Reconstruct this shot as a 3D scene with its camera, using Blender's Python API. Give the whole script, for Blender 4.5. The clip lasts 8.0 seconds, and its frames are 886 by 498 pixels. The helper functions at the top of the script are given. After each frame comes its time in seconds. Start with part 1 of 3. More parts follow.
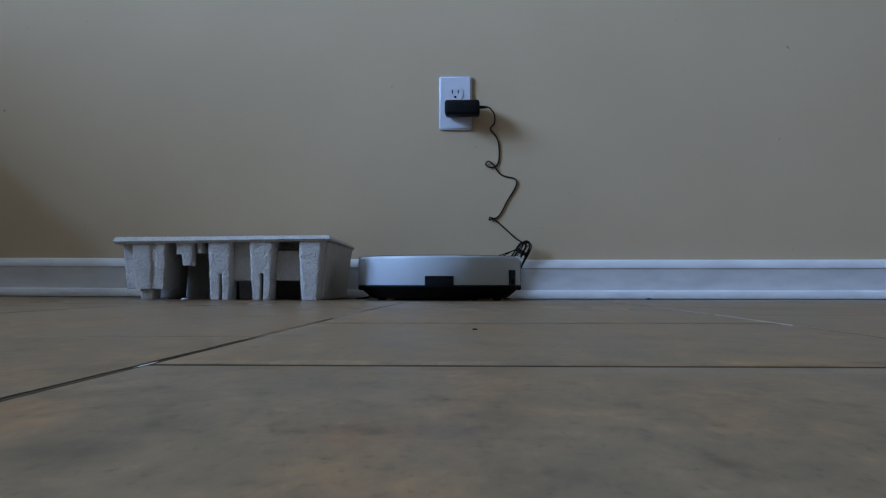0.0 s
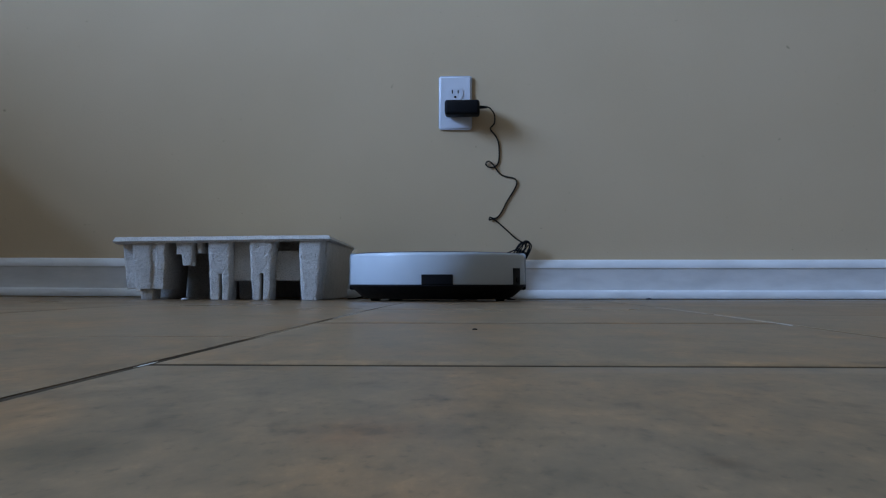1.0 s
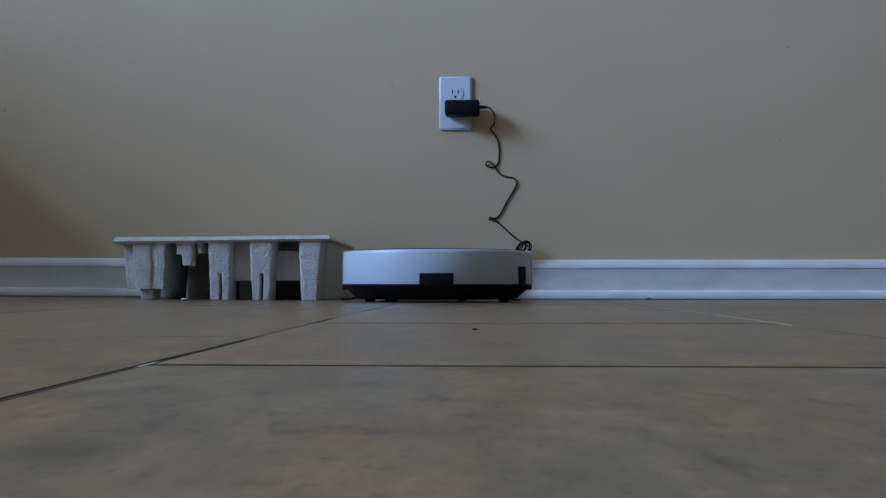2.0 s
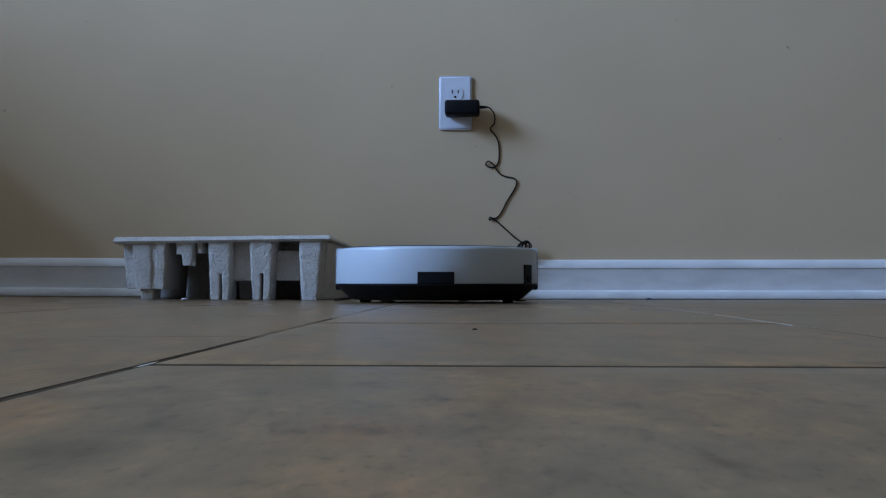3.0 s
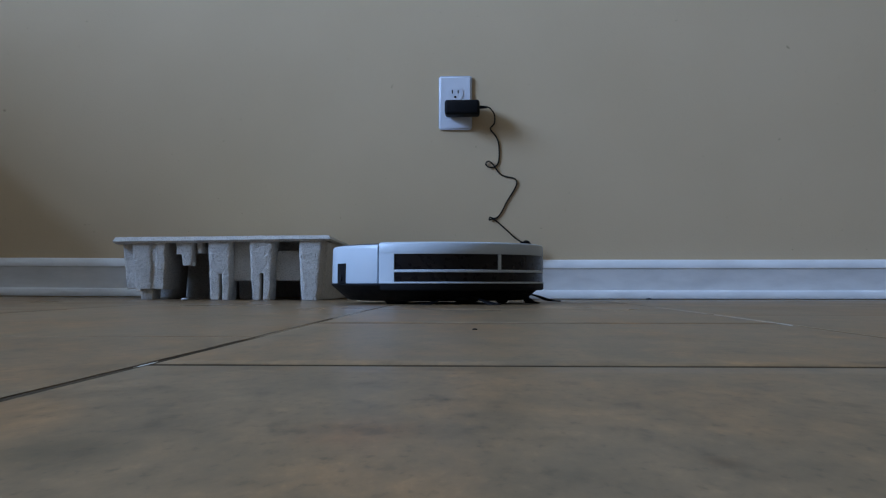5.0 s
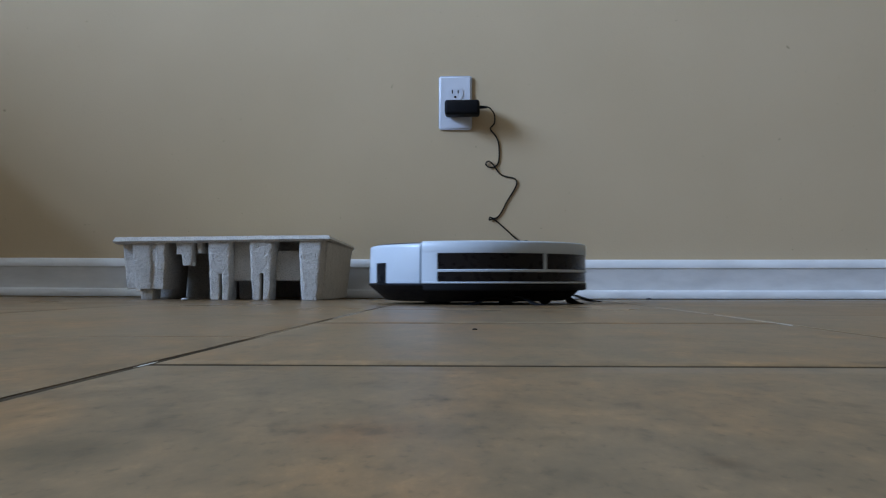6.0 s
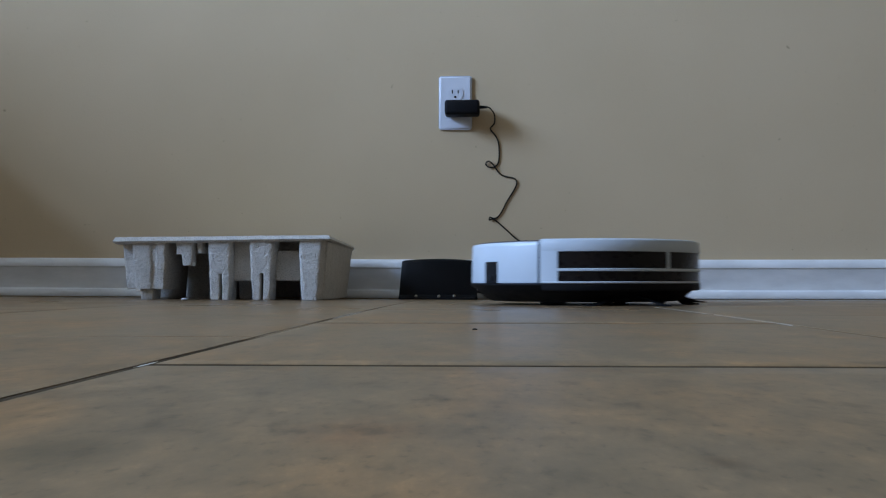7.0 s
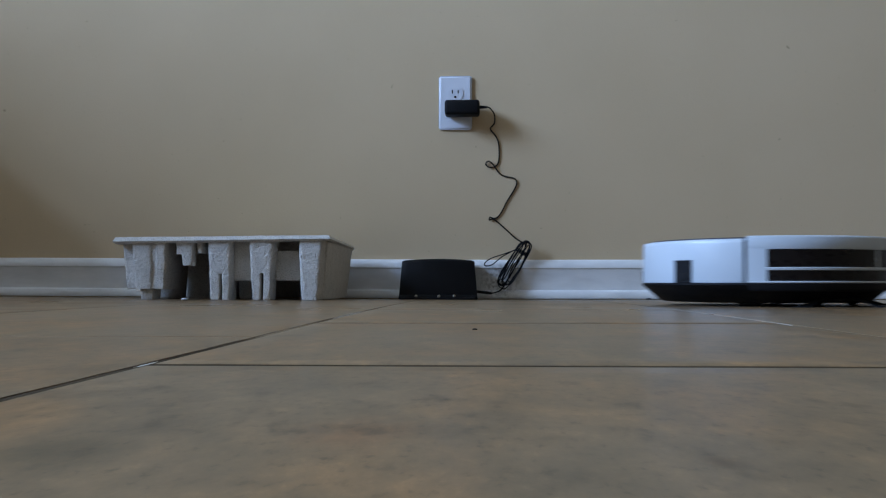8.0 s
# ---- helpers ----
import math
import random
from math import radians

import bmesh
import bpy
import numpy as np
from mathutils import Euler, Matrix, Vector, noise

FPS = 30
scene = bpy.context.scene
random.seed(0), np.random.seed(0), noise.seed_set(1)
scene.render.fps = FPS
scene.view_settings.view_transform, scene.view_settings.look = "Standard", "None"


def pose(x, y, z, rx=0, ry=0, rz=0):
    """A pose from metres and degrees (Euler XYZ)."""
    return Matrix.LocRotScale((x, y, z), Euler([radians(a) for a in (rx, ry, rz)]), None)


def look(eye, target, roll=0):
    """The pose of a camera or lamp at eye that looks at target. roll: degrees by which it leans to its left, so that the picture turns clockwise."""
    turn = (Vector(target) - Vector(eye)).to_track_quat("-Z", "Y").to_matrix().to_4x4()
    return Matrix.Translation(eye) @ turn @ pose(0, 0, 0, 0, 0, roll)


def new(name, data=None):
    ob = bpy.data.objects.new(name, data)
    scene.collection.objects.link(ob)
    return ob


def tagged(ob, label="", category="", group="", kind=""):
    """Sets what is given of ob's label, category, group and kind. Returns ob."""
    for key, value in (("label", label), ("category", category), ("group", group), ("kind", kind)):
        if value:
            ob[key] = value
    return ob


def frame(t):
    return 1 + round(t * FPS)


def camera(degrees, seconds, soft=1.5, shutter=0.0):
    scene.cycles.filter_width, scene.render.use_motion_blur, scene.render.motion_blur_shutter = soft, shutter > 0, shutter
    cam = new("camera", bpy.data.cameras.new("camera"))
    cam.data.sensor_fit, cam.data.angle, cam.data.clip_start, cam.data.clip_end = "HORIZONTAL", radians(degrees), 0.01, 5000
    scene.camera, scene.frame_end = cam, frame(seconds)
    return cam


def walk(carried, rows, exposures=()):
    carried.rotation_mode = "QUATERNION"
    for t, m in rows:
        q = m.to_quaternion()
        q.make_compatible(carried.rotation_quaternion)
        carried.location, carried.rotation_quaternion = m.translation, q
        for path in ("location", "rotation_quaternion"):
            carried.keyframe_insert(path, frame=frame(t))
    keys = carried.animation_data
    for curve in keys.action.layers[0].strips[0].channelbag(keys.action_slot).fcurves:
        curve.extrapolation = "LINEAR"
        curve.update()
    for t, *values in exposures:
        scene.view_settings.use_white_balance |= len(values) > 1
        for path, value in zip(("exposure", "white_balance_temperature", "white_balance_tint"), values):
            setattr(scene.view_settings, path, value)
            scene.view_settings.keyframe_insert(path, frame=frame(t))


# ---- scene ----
cam = camera(51.55, 8.0, soft=1.2, shutter=0.8)
CAM_POSE = pose(0, 0, 0.0275, 92.08, 0, 2.36)
EXPOSURES = [(0, 0.0, 6500, 10), (4.7, 0.0, 6500, 10), (5.8, 0.33, 7450, 10), (8.0, 0.30, 7150, 10)]
walk(cam, [(0, CAM_POSE), (8.0, CAM_POSE)], EXPOSURES)

# ---- light ----
world = bpy.data.worlds.new("sky")
scene.world = world
world.use_nodes = True
sky = world.node_tree.nodes.new("ShaderNodeTexSky")
sky.sky_type, sky.sun_disc = "NISHITA", False
sky.sun_elevation, sky.sun_rotation = radians(38), radians(100)
world.node_tree.nodes["Background"].inputs[1].default_value = 0.08
world.node_tree.links.new(sky.outputs[0], world.node_tree.nodes["Background"].inputs[0])

# the sun stands behind the house and never enters the window
sun = new("sun", bpy.data.lights.new("sun", "SUN"))
sun.data.energy, sun.data.angle, sun.data.color = 3.0, radians(0.5), (1.0, 0.95, 0.87)
sun.matrix_basis = look((6, 1, 6), (0, 0, 0))

# daylight of the window's opening in the west wall
WALL_X, WIN_Y0, WIN_Y1, WIN_Z0, WIN_Z1 = -4.8, -1.35, 0.75, 1.75, 3.7
daylight = new("window_daylight", bpy.data.lights.new("window_daylight", "AREA"))
daylight.data.shape, daylight.data.size, daylight.data.size_y = "RECTANGLE", WIN_Z1 - WIN_Z0 - 0.1, WIN_Y1 - WIN_Y0 - 0.1
daylight.data.energy, daylight.data.color = 612.0, (0.336, 0.546, 1.0)
daylight.matrix_basis = look((WALL_X - 0.03, (WIN_Y0 + WIN_Y1) / 2, (WIN_Z0 + WIN_Z1) / 2), (2.0, (WIN_Y0 + WIN_Y1) / 2, (WIN_Z0 + WIN_Z1) / 2))


# ---- materials ----
def shader(name, colour, rough=0.6, metal=0.0, spec=0.5):
    m = bpy.data.materials.new(name)
    m.use_nodes = True
    b = m.node_tree.nodes["Principled BSDF"]
    b.inputs["Base Color"].default_value = (*colour, 1)
    b.inputs["Roughness"].default_value = rough
    b.inputs["Metallic"].default_value = metal
    b.inputs["Specular IOR Level"].default_value = spec
    return m


def node(m, kind, **values):
    n = m.node_tree.nodes.new(kind)
    for key, v in values.items():
        n.inputs[key].default_value = v
    return n


def join(m, a, b):
    m.node_tree.links.new(a, b)


def coords(m, scale=(1, 1, 1), space="Object"):
    tc = m.node_tree.nodes.new("ShaderNodeTexCoord")
    mp = node(m, "ShaderNodeMapping", Scale=scale)
    join(m, tc.outputs[space], mp.inputs["Vector"])
    return mp.outputs[0]


def world_coords(m, scale=(1, 1, 1)):
    g = m.node_tree.nodes.new("ShaderNodeNewGeometry")
    mp = node(m, "ShaderNodeMapping", Scale=scale)
    join(m, g.outputs["Position"], mp.inputs["Vector"])
    return mp.outputs[0]


def noise_tex(m, vec, scale, detail=4.0, rough=0.55):
    n = node(m, "ShaderNodeTexNoise", Scale=scale, Detail=detail, Roughness=rough)
    join(m, vec, n.inputs["Vector"])
    return n.outputs["Fac"]


def ramp(m, fac, stops):
    r = m.node_tree.nodes.new("ShaderNodeValToRGB")
    while len(r.color_ramp.elements) < len(stops):
        r.color_ramp.elements.new(0.5)
    for e, (p, c) in zip(r.color_ramp.elements, stops):
        e.position, e.color = p, (*c, 1)
    join(m, fac, r.inputs[0])
    return r.outputs[0]


def mix(m, fac, a, b, mode="MIX"):
    x = m.node_tree.nodes.new("ShaderNodeMix")
    x.data_type, x.blend_type = "RGBA", mode
    for sock, v in ((x.inputs[0], fac), (x.inputs[6], a), (x.inputs[7], b)):
        if isinstance(v, (int, float)):
            sock.default_value = v
        elif isinstance(v, tuple):
            sock.default_value = (*v, 1)
        else:
            join(m, v, sock)
    return x.outputs[2]


def bump(m, height, strength, distance=0.001):
    b = node(m, "ShaderNodeBump", Strength=strength, Distance=distance)
    join(m, height, b.inputs["Height"])
    join(m, b.outputs[0], m.node_tree.nodes["Principled BSDF"].inputs["Normal"])


def paint(m, colour=None, rough=None):
    b = m.node_tree.nodes["Principled BSDF"]
    if colour is not None:
        join(m, colour, b.inputs["Base Color"])
    if rough is not None:
        join(m, rough, b.inputs["Roughness"])


def grey(v):
    return (v, v, v)


def wall_paint():
    m = shader("wall_paint", (0.5, 0.44, 0.33), 0.75, spec=0.25)
    v = world_coords(m)
    big = ramp(m, noise_tex(m, v, 2.2, 3), [(0.3, (0.578, 0.435, 0.270)), (0.7, (0.632, 0.48, 0.306))])
    speck = ramp(m, noise_tex(m, v, 210, 1, 0.3), [(0.195, (0.35, 0.3, 0.25)), (0.23, (1, 1, 1))])
    scuff = ramp(m, noise_tex(m, v, 38, 2, 0.4), [(0.20, (0.30, 0.26, 0.2)), (0.25, (1, 1, 1))])
    paint(m, mix(m, 0.7, mix(m, 0.6, big, scuff, "MULTIPLY"), speck, "MULTIPLY"))
    bump(m, noise_tex(m, v, 240, 4), 0.45, 0.0007)
    return m


def trim_paint():
    m = shader("trim_paint", (0.78, 0.78, 0.76), 0.45)
    v = world_coords(m, (1, 1, 3))
    near = m.node_tree.nodes.new("ShaderNodeVectorMath")
    near.operation = "DISTANCE"
    near.inputs[1].default_value = (0.040, 2.0, 0.028)
    join(m, world_coords(m), near.inputs[0])
    spot = ramp(m, near.outputs["Value"], [(0.012, grey(0.75)), (0.055, grey(0.0))])
    grime = ramp(m, noise_tex(m, world_coords(m), 120, 4), [(0.40, (0.26, 0.24, 0.21)), (0.56, (1, 1, 1))])
    clean = ramp(m, noise_tex(m, v, 9, 5), [(0.3, (0.66, 0.66, 0.64)), (0.6, (0.8, 0.8, 0.78))])
    paint(m, mix(m, spot, clean, mix(m, 1.0, clean, grime, "MULTIPLY")),
          ramp(m, noise_tex(m, v, 20, 3), [(0.3, grey(0.4)), (0.7, grey(0.6))]))
    bump(m, noise_tex(m, v, 60, 3), 0.15, 0.0008)
    return m


def tile_glaze():
    m = shader("tile_glaze", (0.3, 0.25, 0.18), 0.3, spec=0.42)
    info = m.node_tree.nodes.new("ShaderNodeObjectInfo")
    shift = node(m, "ShaderNodeVectorMath")
    shift.operation = "SCALE"
    shift.inputs[0].default_value = (17.0, 31.0, 0.0)
    join(m, info.outputs["Random"], shift.inputs["Scale"])
    add = m.node_tree.nodes.new("ShaderNodeVectorMath")
    join(m, world_coords(m, (1.0, 0.5, 1.0)), add.inputs[0])
    join(m, shift.outputs[0], add.inputs[1])
    v = add.outputs[0]
    cloud = noise_tex(m, v, 44.0, 8, 0.74)
    base = ramp(m, cloud, [(0.28, (0.092, 0.060, 0.033)), (0.44, (0.163, 0.106, 0.056)), (0.58, (0.210, 0.134, 0.070)), (0.74, (0.314, 0.200, 0.105))])
    # ochre and slate clouds, finger-wide blotches, then pits and pale flecks
    ochre = ramp(m, noise_tex(m, v, 11.0, 5, 0.62), [(0.36, (0.88, 0.95, 1.04)), (0.50, (1, 1, 1)), (0.64, (1.18, 1.00, 0.80))])
    base = mix(m, 1.0, base, ochre, "MULTIPLY")
    blotch = ramp(m, noise_tex(m, v, 95.0, 4, 0.6), [(0.30, (0.48, 0.48, 0.48)), (0.42, (0.95, 0.95, 0.95)), (0.60, (1.03, 1.02, 1.0)), (0.75, (1.22, 1.18, 1.12))])
    base = mix(m, 0.9, base, blotch, "MULTIPLY")
    spots = ramp(m, noise_tex(m, v, 330.0, 3, 0.6), [(0.28, (0.50, 0.49, 0.48)), (0.41, (0.94, 0.94, 0.94)), (0.60, (1.05, 1.04, 1.03)), (0.74, (1.3, 1.26, 1.2))])
    # a few lasting stains: (x, y, reach, colour)
    for x, y, reach, colour in ((0.0366, 0.143, 0.0042, (0.42, 0.36, 0.33)), (-0.0707, 0.147, 0.015, (0.62, 0.66, 0.66)), (0.0123, 0.164, 0.0024, (0.5, 0.5, 0.45)), (-0.0223, 0.170, 0.014, (1.28, 0.98, 0.80)), (0.052, 0.160, 0.0026, (0.55, 0.55, 0.5))):
        d = m.node_tree.nodes.new("ShaderNodeVectorMath")
        d.operation = "DISTANCE"
        d.inputs[1].default_value = (x, y * 0.7, 0.0)
        join(m, world_coords(m, (1, 0.7, 0)), d.inputs[0])
        rough_edge = node(m, "ShaderNodeMath")
        rough_edge.operation = "MULTIPLY_ADD"
        join(m, noise_tex(m, v, 150.0, 3, 0.6), rough_edge.inputs[0])
        rough_edge.inputs[1].default_value = reach * 1.6
        join(m, d.outputs["Value"], rough_edge.inputs[2])
        base = mix(m, 1.0, base, ramp(m, rough_edge.outputs[0], [(reach * 0.8, colour), (reach * 1.9, (1, 1, 1))]), "MULTIPLY")
    tint = ramp(m, info.outputs["Random"], [(0.0, (0.93, 0.93, 0.92)), (1.0, (1.05, 1.03, 1.0))])
    paint(m, mix(m, 1.0, mix(m, 1.0, base, spots, "MULTIPLY"), tint, "MULTIPLY"),
          ramp(m, noise_tex(m, v, 6.0, 2), [(0.3, grey(0.34)), (0.7, grey(0.27))]))
    bump(m, noise_tex(m, v, 420, 3, 0.5), 0.04, 0.0004)
    return m


def grout_mix():
    m = shader("grout", (0.13, 0.10, 0.07), 0.95, spec=0.03)
    v = world_coords(m)
    paint(m, ramp(m, noise_tex(m, v, 14, 4), [(0.35, (0.036, 0.026, 0.016)), (0.65, (0.072, 0.051, 0.031))]))
    bump(m, noise_tex(m, v, 400, 3), 0.5, 0.0008)
    return m


def pulp_fibre():
    m = shader("moulded_pulp", (0.42, 0.40, 0.36), 0.95, spec=0.1)
    v = coords(m)
    fine = noise_tex(m, v, 520, 3, 0.6)
    paint(m, mix(m, 0.75, ramp(m, noise_tex(m, v, 60, 6, 0.7), [(0.3, (0.60, 0.575, 0.53)), (0.7, (0.72, 0.69, 0.64))]),
                 ramp(m, fine, [(0.36, (0.62, 0.61, 0.59)), (0.48, (1, 1, 1))]), "MULTIPLY"))
    bump(m, fine, 0.7, 0.0025)
    return m


def plastic(name, colour, rough, spread=0.06, fine=90):
    m = shader(name, colour, rough)
    v = coords(m)
    paint(m, ramp(m, noise_tex(m, v, 14, 4), [(0.3, tuple(c * (1 - spread) for c in colour)), (0.7, tuple(min(1, c * (1 + spread)) for c in colour))]),
          ramp(m, noise_tex(m, v, fine, 4), [(0.3, grey(max(0.02, rough - 0.07))), (0.7, grey(min(1, rough + 0.07)))]))
    return m


WALL = wall_paint()
TRIM = trim_paint()
TILE = tile_glaze()
GROUT = grout_mix()
PALE = shader("pale_grout", (0.5, 0.46, 0.39), 0.85, spec=0.2)
bump(PALE, noise_tex(PALE, world_coords(PALE), 300, 3), 0.5, 0.0008)
FLUSH = shader("flush_grout", (0.18, 0.125, 0.068), 0.6, spec=0.3)
paint(FLUSH, ramp(FLUSH, noise_tex(FLUSH, world_coords(FLUSH), 60, 4), [(0.3, (0.13, 0.092, 0.05)), (0.7, (0.21, 0.145, 0.08))]))
PULP = pulp_fibre()
WHITE = plastic("white_plastic", (0.495, 0.55, 0.59), 0.40, 0.03)
BLACK = plastic("black_plastic", (0.006, 0.006, 0.007), 0.6, 0.2)
BLACK.node_tree.nodes["Principled BSDF"].inputs["Specular IOR Level"].default_value = 0.15
GLOSS = plastic("smoked_window", (0.008, 0.006, 0.006), 0.3, 0.2)
DOCK = plastic("dock_plastic", (0.005, 0.005, 0.0055), 0.42, 0.1, 40)
DOCK.node_tree.nodes["Principled BSDF"].inputs["Specular IOR Level"].default_value = 0.14
GLOSS.node_tree.nodes["Principled BSDF"].inputs["Specular IOR Level"].default_value = 0.2
LID = plastic("dark_blue_lid", (0.012, 0.016, 0.04), 0.5, 0.1)
RUBBER = plastic("black_rubber", (0.012, 0.012, 0.013), 0.85, 0.2)
RUBBER.node_tree.nodes["Principled BSDF"].inputs["Specular IOR Level"].default_value = 0.2
CORD = plastic("black_cord", (0.004, 0.004, 0.005), 0.7, 0.2)
CORD.node_tree.nodes["Principled BSDF"].inputs["Specular IOR Level"].default_value = 0.15
PLATE = plastic("outlet_plastic", (0.68, 0.71, 0.76), 0.38, 0.03)
METAL = shader("contact_metal", (0.42, 0.39, 0.34), 0.35, 1.0)
CEIL = shader("ceiling_paint", (0.55, 0.49, 0.40), 0.9)
TAN = shader("tan_paint", (0.48, 0.37, 0.23), 0.85, spec=0.2)
paint(TAN, ramp(TAN, noise_tex(TAN, world_coords(TAN), 2.0, 4), [(0.3, (0.50, 0.36, 0.22)), (0.7, (0.55, 0.405, 0.26))]))
GLASS = shader("window_glass", (1, 1, 1), 0.0)
GLASS.node_tree.nodes["Principled BSDF"].inputs["Transmission Weight"].default_value = 1.0
EARTH = shader("lawn", (0.07, 0.1, 0.04), 0.95)
paint(EARTH, ramp(EARTH, noise_tex(EARTH, world_coords(EARTH), 3, 6), [(0.3, (0.04, 0.06, 0.025)), (0.7, (0.1, 0.12, 0.05))]))


# ---- mesh helpers ----
def finish(name, bm, material, smooth=True):
    bmesh.ops.recalc_face_normals(bm, faces=bm.faces)
    me = bpy.data.meshes.new(name)
    bm.to_mesh(me)
    bm.free()
    me.materials.append(material)
    if smooth:
        me.polygons.foreach_set("use_smooth", [True] * len(me.polygons))
        me.set_sharp_from_angle(angle=radians(38))
    return me


def part(name, bm, material, parent=None, label="", at=None):
    ob = new(name, finish(name, bm, material))
    ob.parent = parent
    if at is not None:
        ob.matrix_basis = at
    return tagged(ob, label)


def thing(name, m, label, category, group=""):
    ob = new(name)
    ob.empty_display_size = 0.05
    ob.matrix_basis = m
    return tagged(ob, label, category, group)


def add_box(bm, x0, x1, y0, y1, z0, z1, bevel=0.0, seg=2):
    got = bmesh.ops.create_cube(bm, size=1.0, matrix=Matrix.Translation(((x0 + x1) / 2, (y0 + y1) / 2, (z0 + z1) / 2)) @ Matrix.Diagonal((x1 - x0, y1 - y0, z1 - z0, 1)))
    if bevel:
        edges = list({e for v in got["verts"] for e in v.link_edges})
        bmesh.ops.bevel(bm, geom=edges, offset=bevel, segments=seg, affect="EDGES", profile=0.5)
    return bm


def box(*a, **k):
    return add_box(bmesh.new(), *a, **k)


def add_sweep(bm, profile, a0, a1, n):
    """A closed profile of (radius, height) turned about z from a0 to a1 degrees, with end faces unless it closes on itself."""
    whole = abs(a1 - a0) >= 360
    rings = []
    for i in range(n if whole else n + 1):
        a = radians(a0 + (a1 - a0) * i / n)
        rings.append([bm.verts.new((r * math.cos(a), r * math.sin(a), z)) for r, z in profile])
    k = len(profile)
    for i in range(n):
        p, q = rings[i], rings[(i + 1) % len(rings)]
        for j in range(k):
            bm.faces.new((p[j], q[j], q[(j + 1) % k], p[(j + 1) % k]))
    if not whole:
        bm.faces.new(rings[0])
        bm.faces.new(rings[-1])
    return bm


def sweep(*a):
    return add_sweep(bmesh.new(), *a)


def band(r0, r1, z0, z1, a0, a1, n, b=0.0006):
    return [(r0, z0), (r1 - b, z0), (r1, z0 + b), (r1, z1 - b), (r1 - b, z1), (r0, z1)], a0, a1, n


def add_tube(bm, pts, r, n=8):
    """A round cord along points."""
    pts = [Vector(p) for p in pts]
    side, rings = Vector((0.3, 1, 0.2)), []
    for i, p in enumerate(pts):
        d = (pts[min(i + 1, len(pts) - 1)] - pts[max(i - 1, 0)]).normalized()
        u = (side - d * side.dot(d)).normalized()
        w = d.cross(u)
        side = u
        rings.append([bm.verts.new(p + r * (math.cos(2 * math.pi * k / n) * u + math.sin(2 * math.pi * k / n) * w)) for k in range(n)])
    for p, q in zip(rings, rings[1:]):
        for k in range(n):
            bm.faces.new((p[k], p[(k + 1) % n], q[(k + 1) % n], q[k]))
    bm.faces.new(rings[0])
    bm.faces.new(rings[-1])
    return bm


def spline(pts, steps=6):
    """Points of a smooth line through the given ones."""
    pts = [Vector(p) for p in pts]
    out = []
    for i in range(len(pts) - 1):
        a, b, c, d = pts[max(i - 1, 0)], pts[i], pts[i + 1], pts[min(i + 2, len(pts) - 1)]
        for s in range(steps):
            t = s / steps
            out.append(0.5 * (2 * b + (c - a) * t + (2 * a - 5 * b + 4 * c - d) * t * t + (3 * b - a - 3 * c + d) * t ** 3))
    return out + [pts[-1]]


# ---- the room ----
WALL_Y, EAST_X, SOUTH_Y, ROOM_H = 2.0, 5.2, -6.0, 3.9
TILE_W, JOINT_X, JOINT_Y = 0.3135, -0.1130, 0.305
# added light blockers, never in view: low wall, stub and narrow return
HALF_X, HALF_Y, HALF_H = -2.2, 0.70, 1.22
STUB_X, STUB_Y, STUB_H = -1.5, 1.45, 0.66
RETURN_Y = 1.66


def floor_z(x, y):
    """The old slab sags a few millimetres towards the wall."""
    deep = max(0.0, (y - 0.65) / 1.35)
    side = min(1.0, max(0.35, 1.0 + 0.6 * x))
    return -0.0098 * side * min(deep, 1.1) ** 2


def structure(name, bm, material, label, smooth=False):
    ob = new(name, finish(name, bm, material, smooth))
    return tagged(ob, label, name.split("_")[0], kind="structure")


def walls():
    structure("wall_north", box(WALL_X - 0.15, EAST_X + 0.15, WALL_Y, WALL_Y + 0.12, -0.05, ROOM_H), WALL, "beige painted plaster wall with the outlet")
    structure("wall_east", box(EAST_X, EAST_X + 0.12, SOUTH_Y, WALL_Y, -0.05, ROOM_H), TAN, "plain tan painted wall")
    structure("wall_south", box(WALL_X - 0.15, EAST_X + 0.12, SOUTH_Y - 0.12, SOUTH_Y, -0.05, ROOM_H), TAN, "plain tan painted wall behind the room")
    bm = bmesh.new()
    x0, x1 = WALL_X - 0.15, WALL_X
    add_box(bm, x0, x1, SOUTH_Y, WIN_Y0, -0.05, ROOM_H)
    add_box(bm, x0, x1, WIN_Y1, WALL_Y, -0.05, ROOM_H)
    add_box(bm, x0, x1, WIN_Y0, WIN_Y1, -0.05, WIN_Z0)
    add_box(bm, x0, x1, WIN_Y0, WIN_Y1, WIN_Z1, ROOM_H)
    structure("wall_west", bm, TAN, "tan painted wall with a window opening")
    structure("ceiling", box(WALL_X - 0.15, EAST_X + 0.12, SOUTH_Y - 0.12, WALL_Y + 0.12, ROOM_H, ROOM_H + 0.1), CEIL, "plain white painted ceiling")
    structure("ground", box(-400, 400, -400, 400, -0.5, -0.3), EARTH, "grassy ground outside the house")


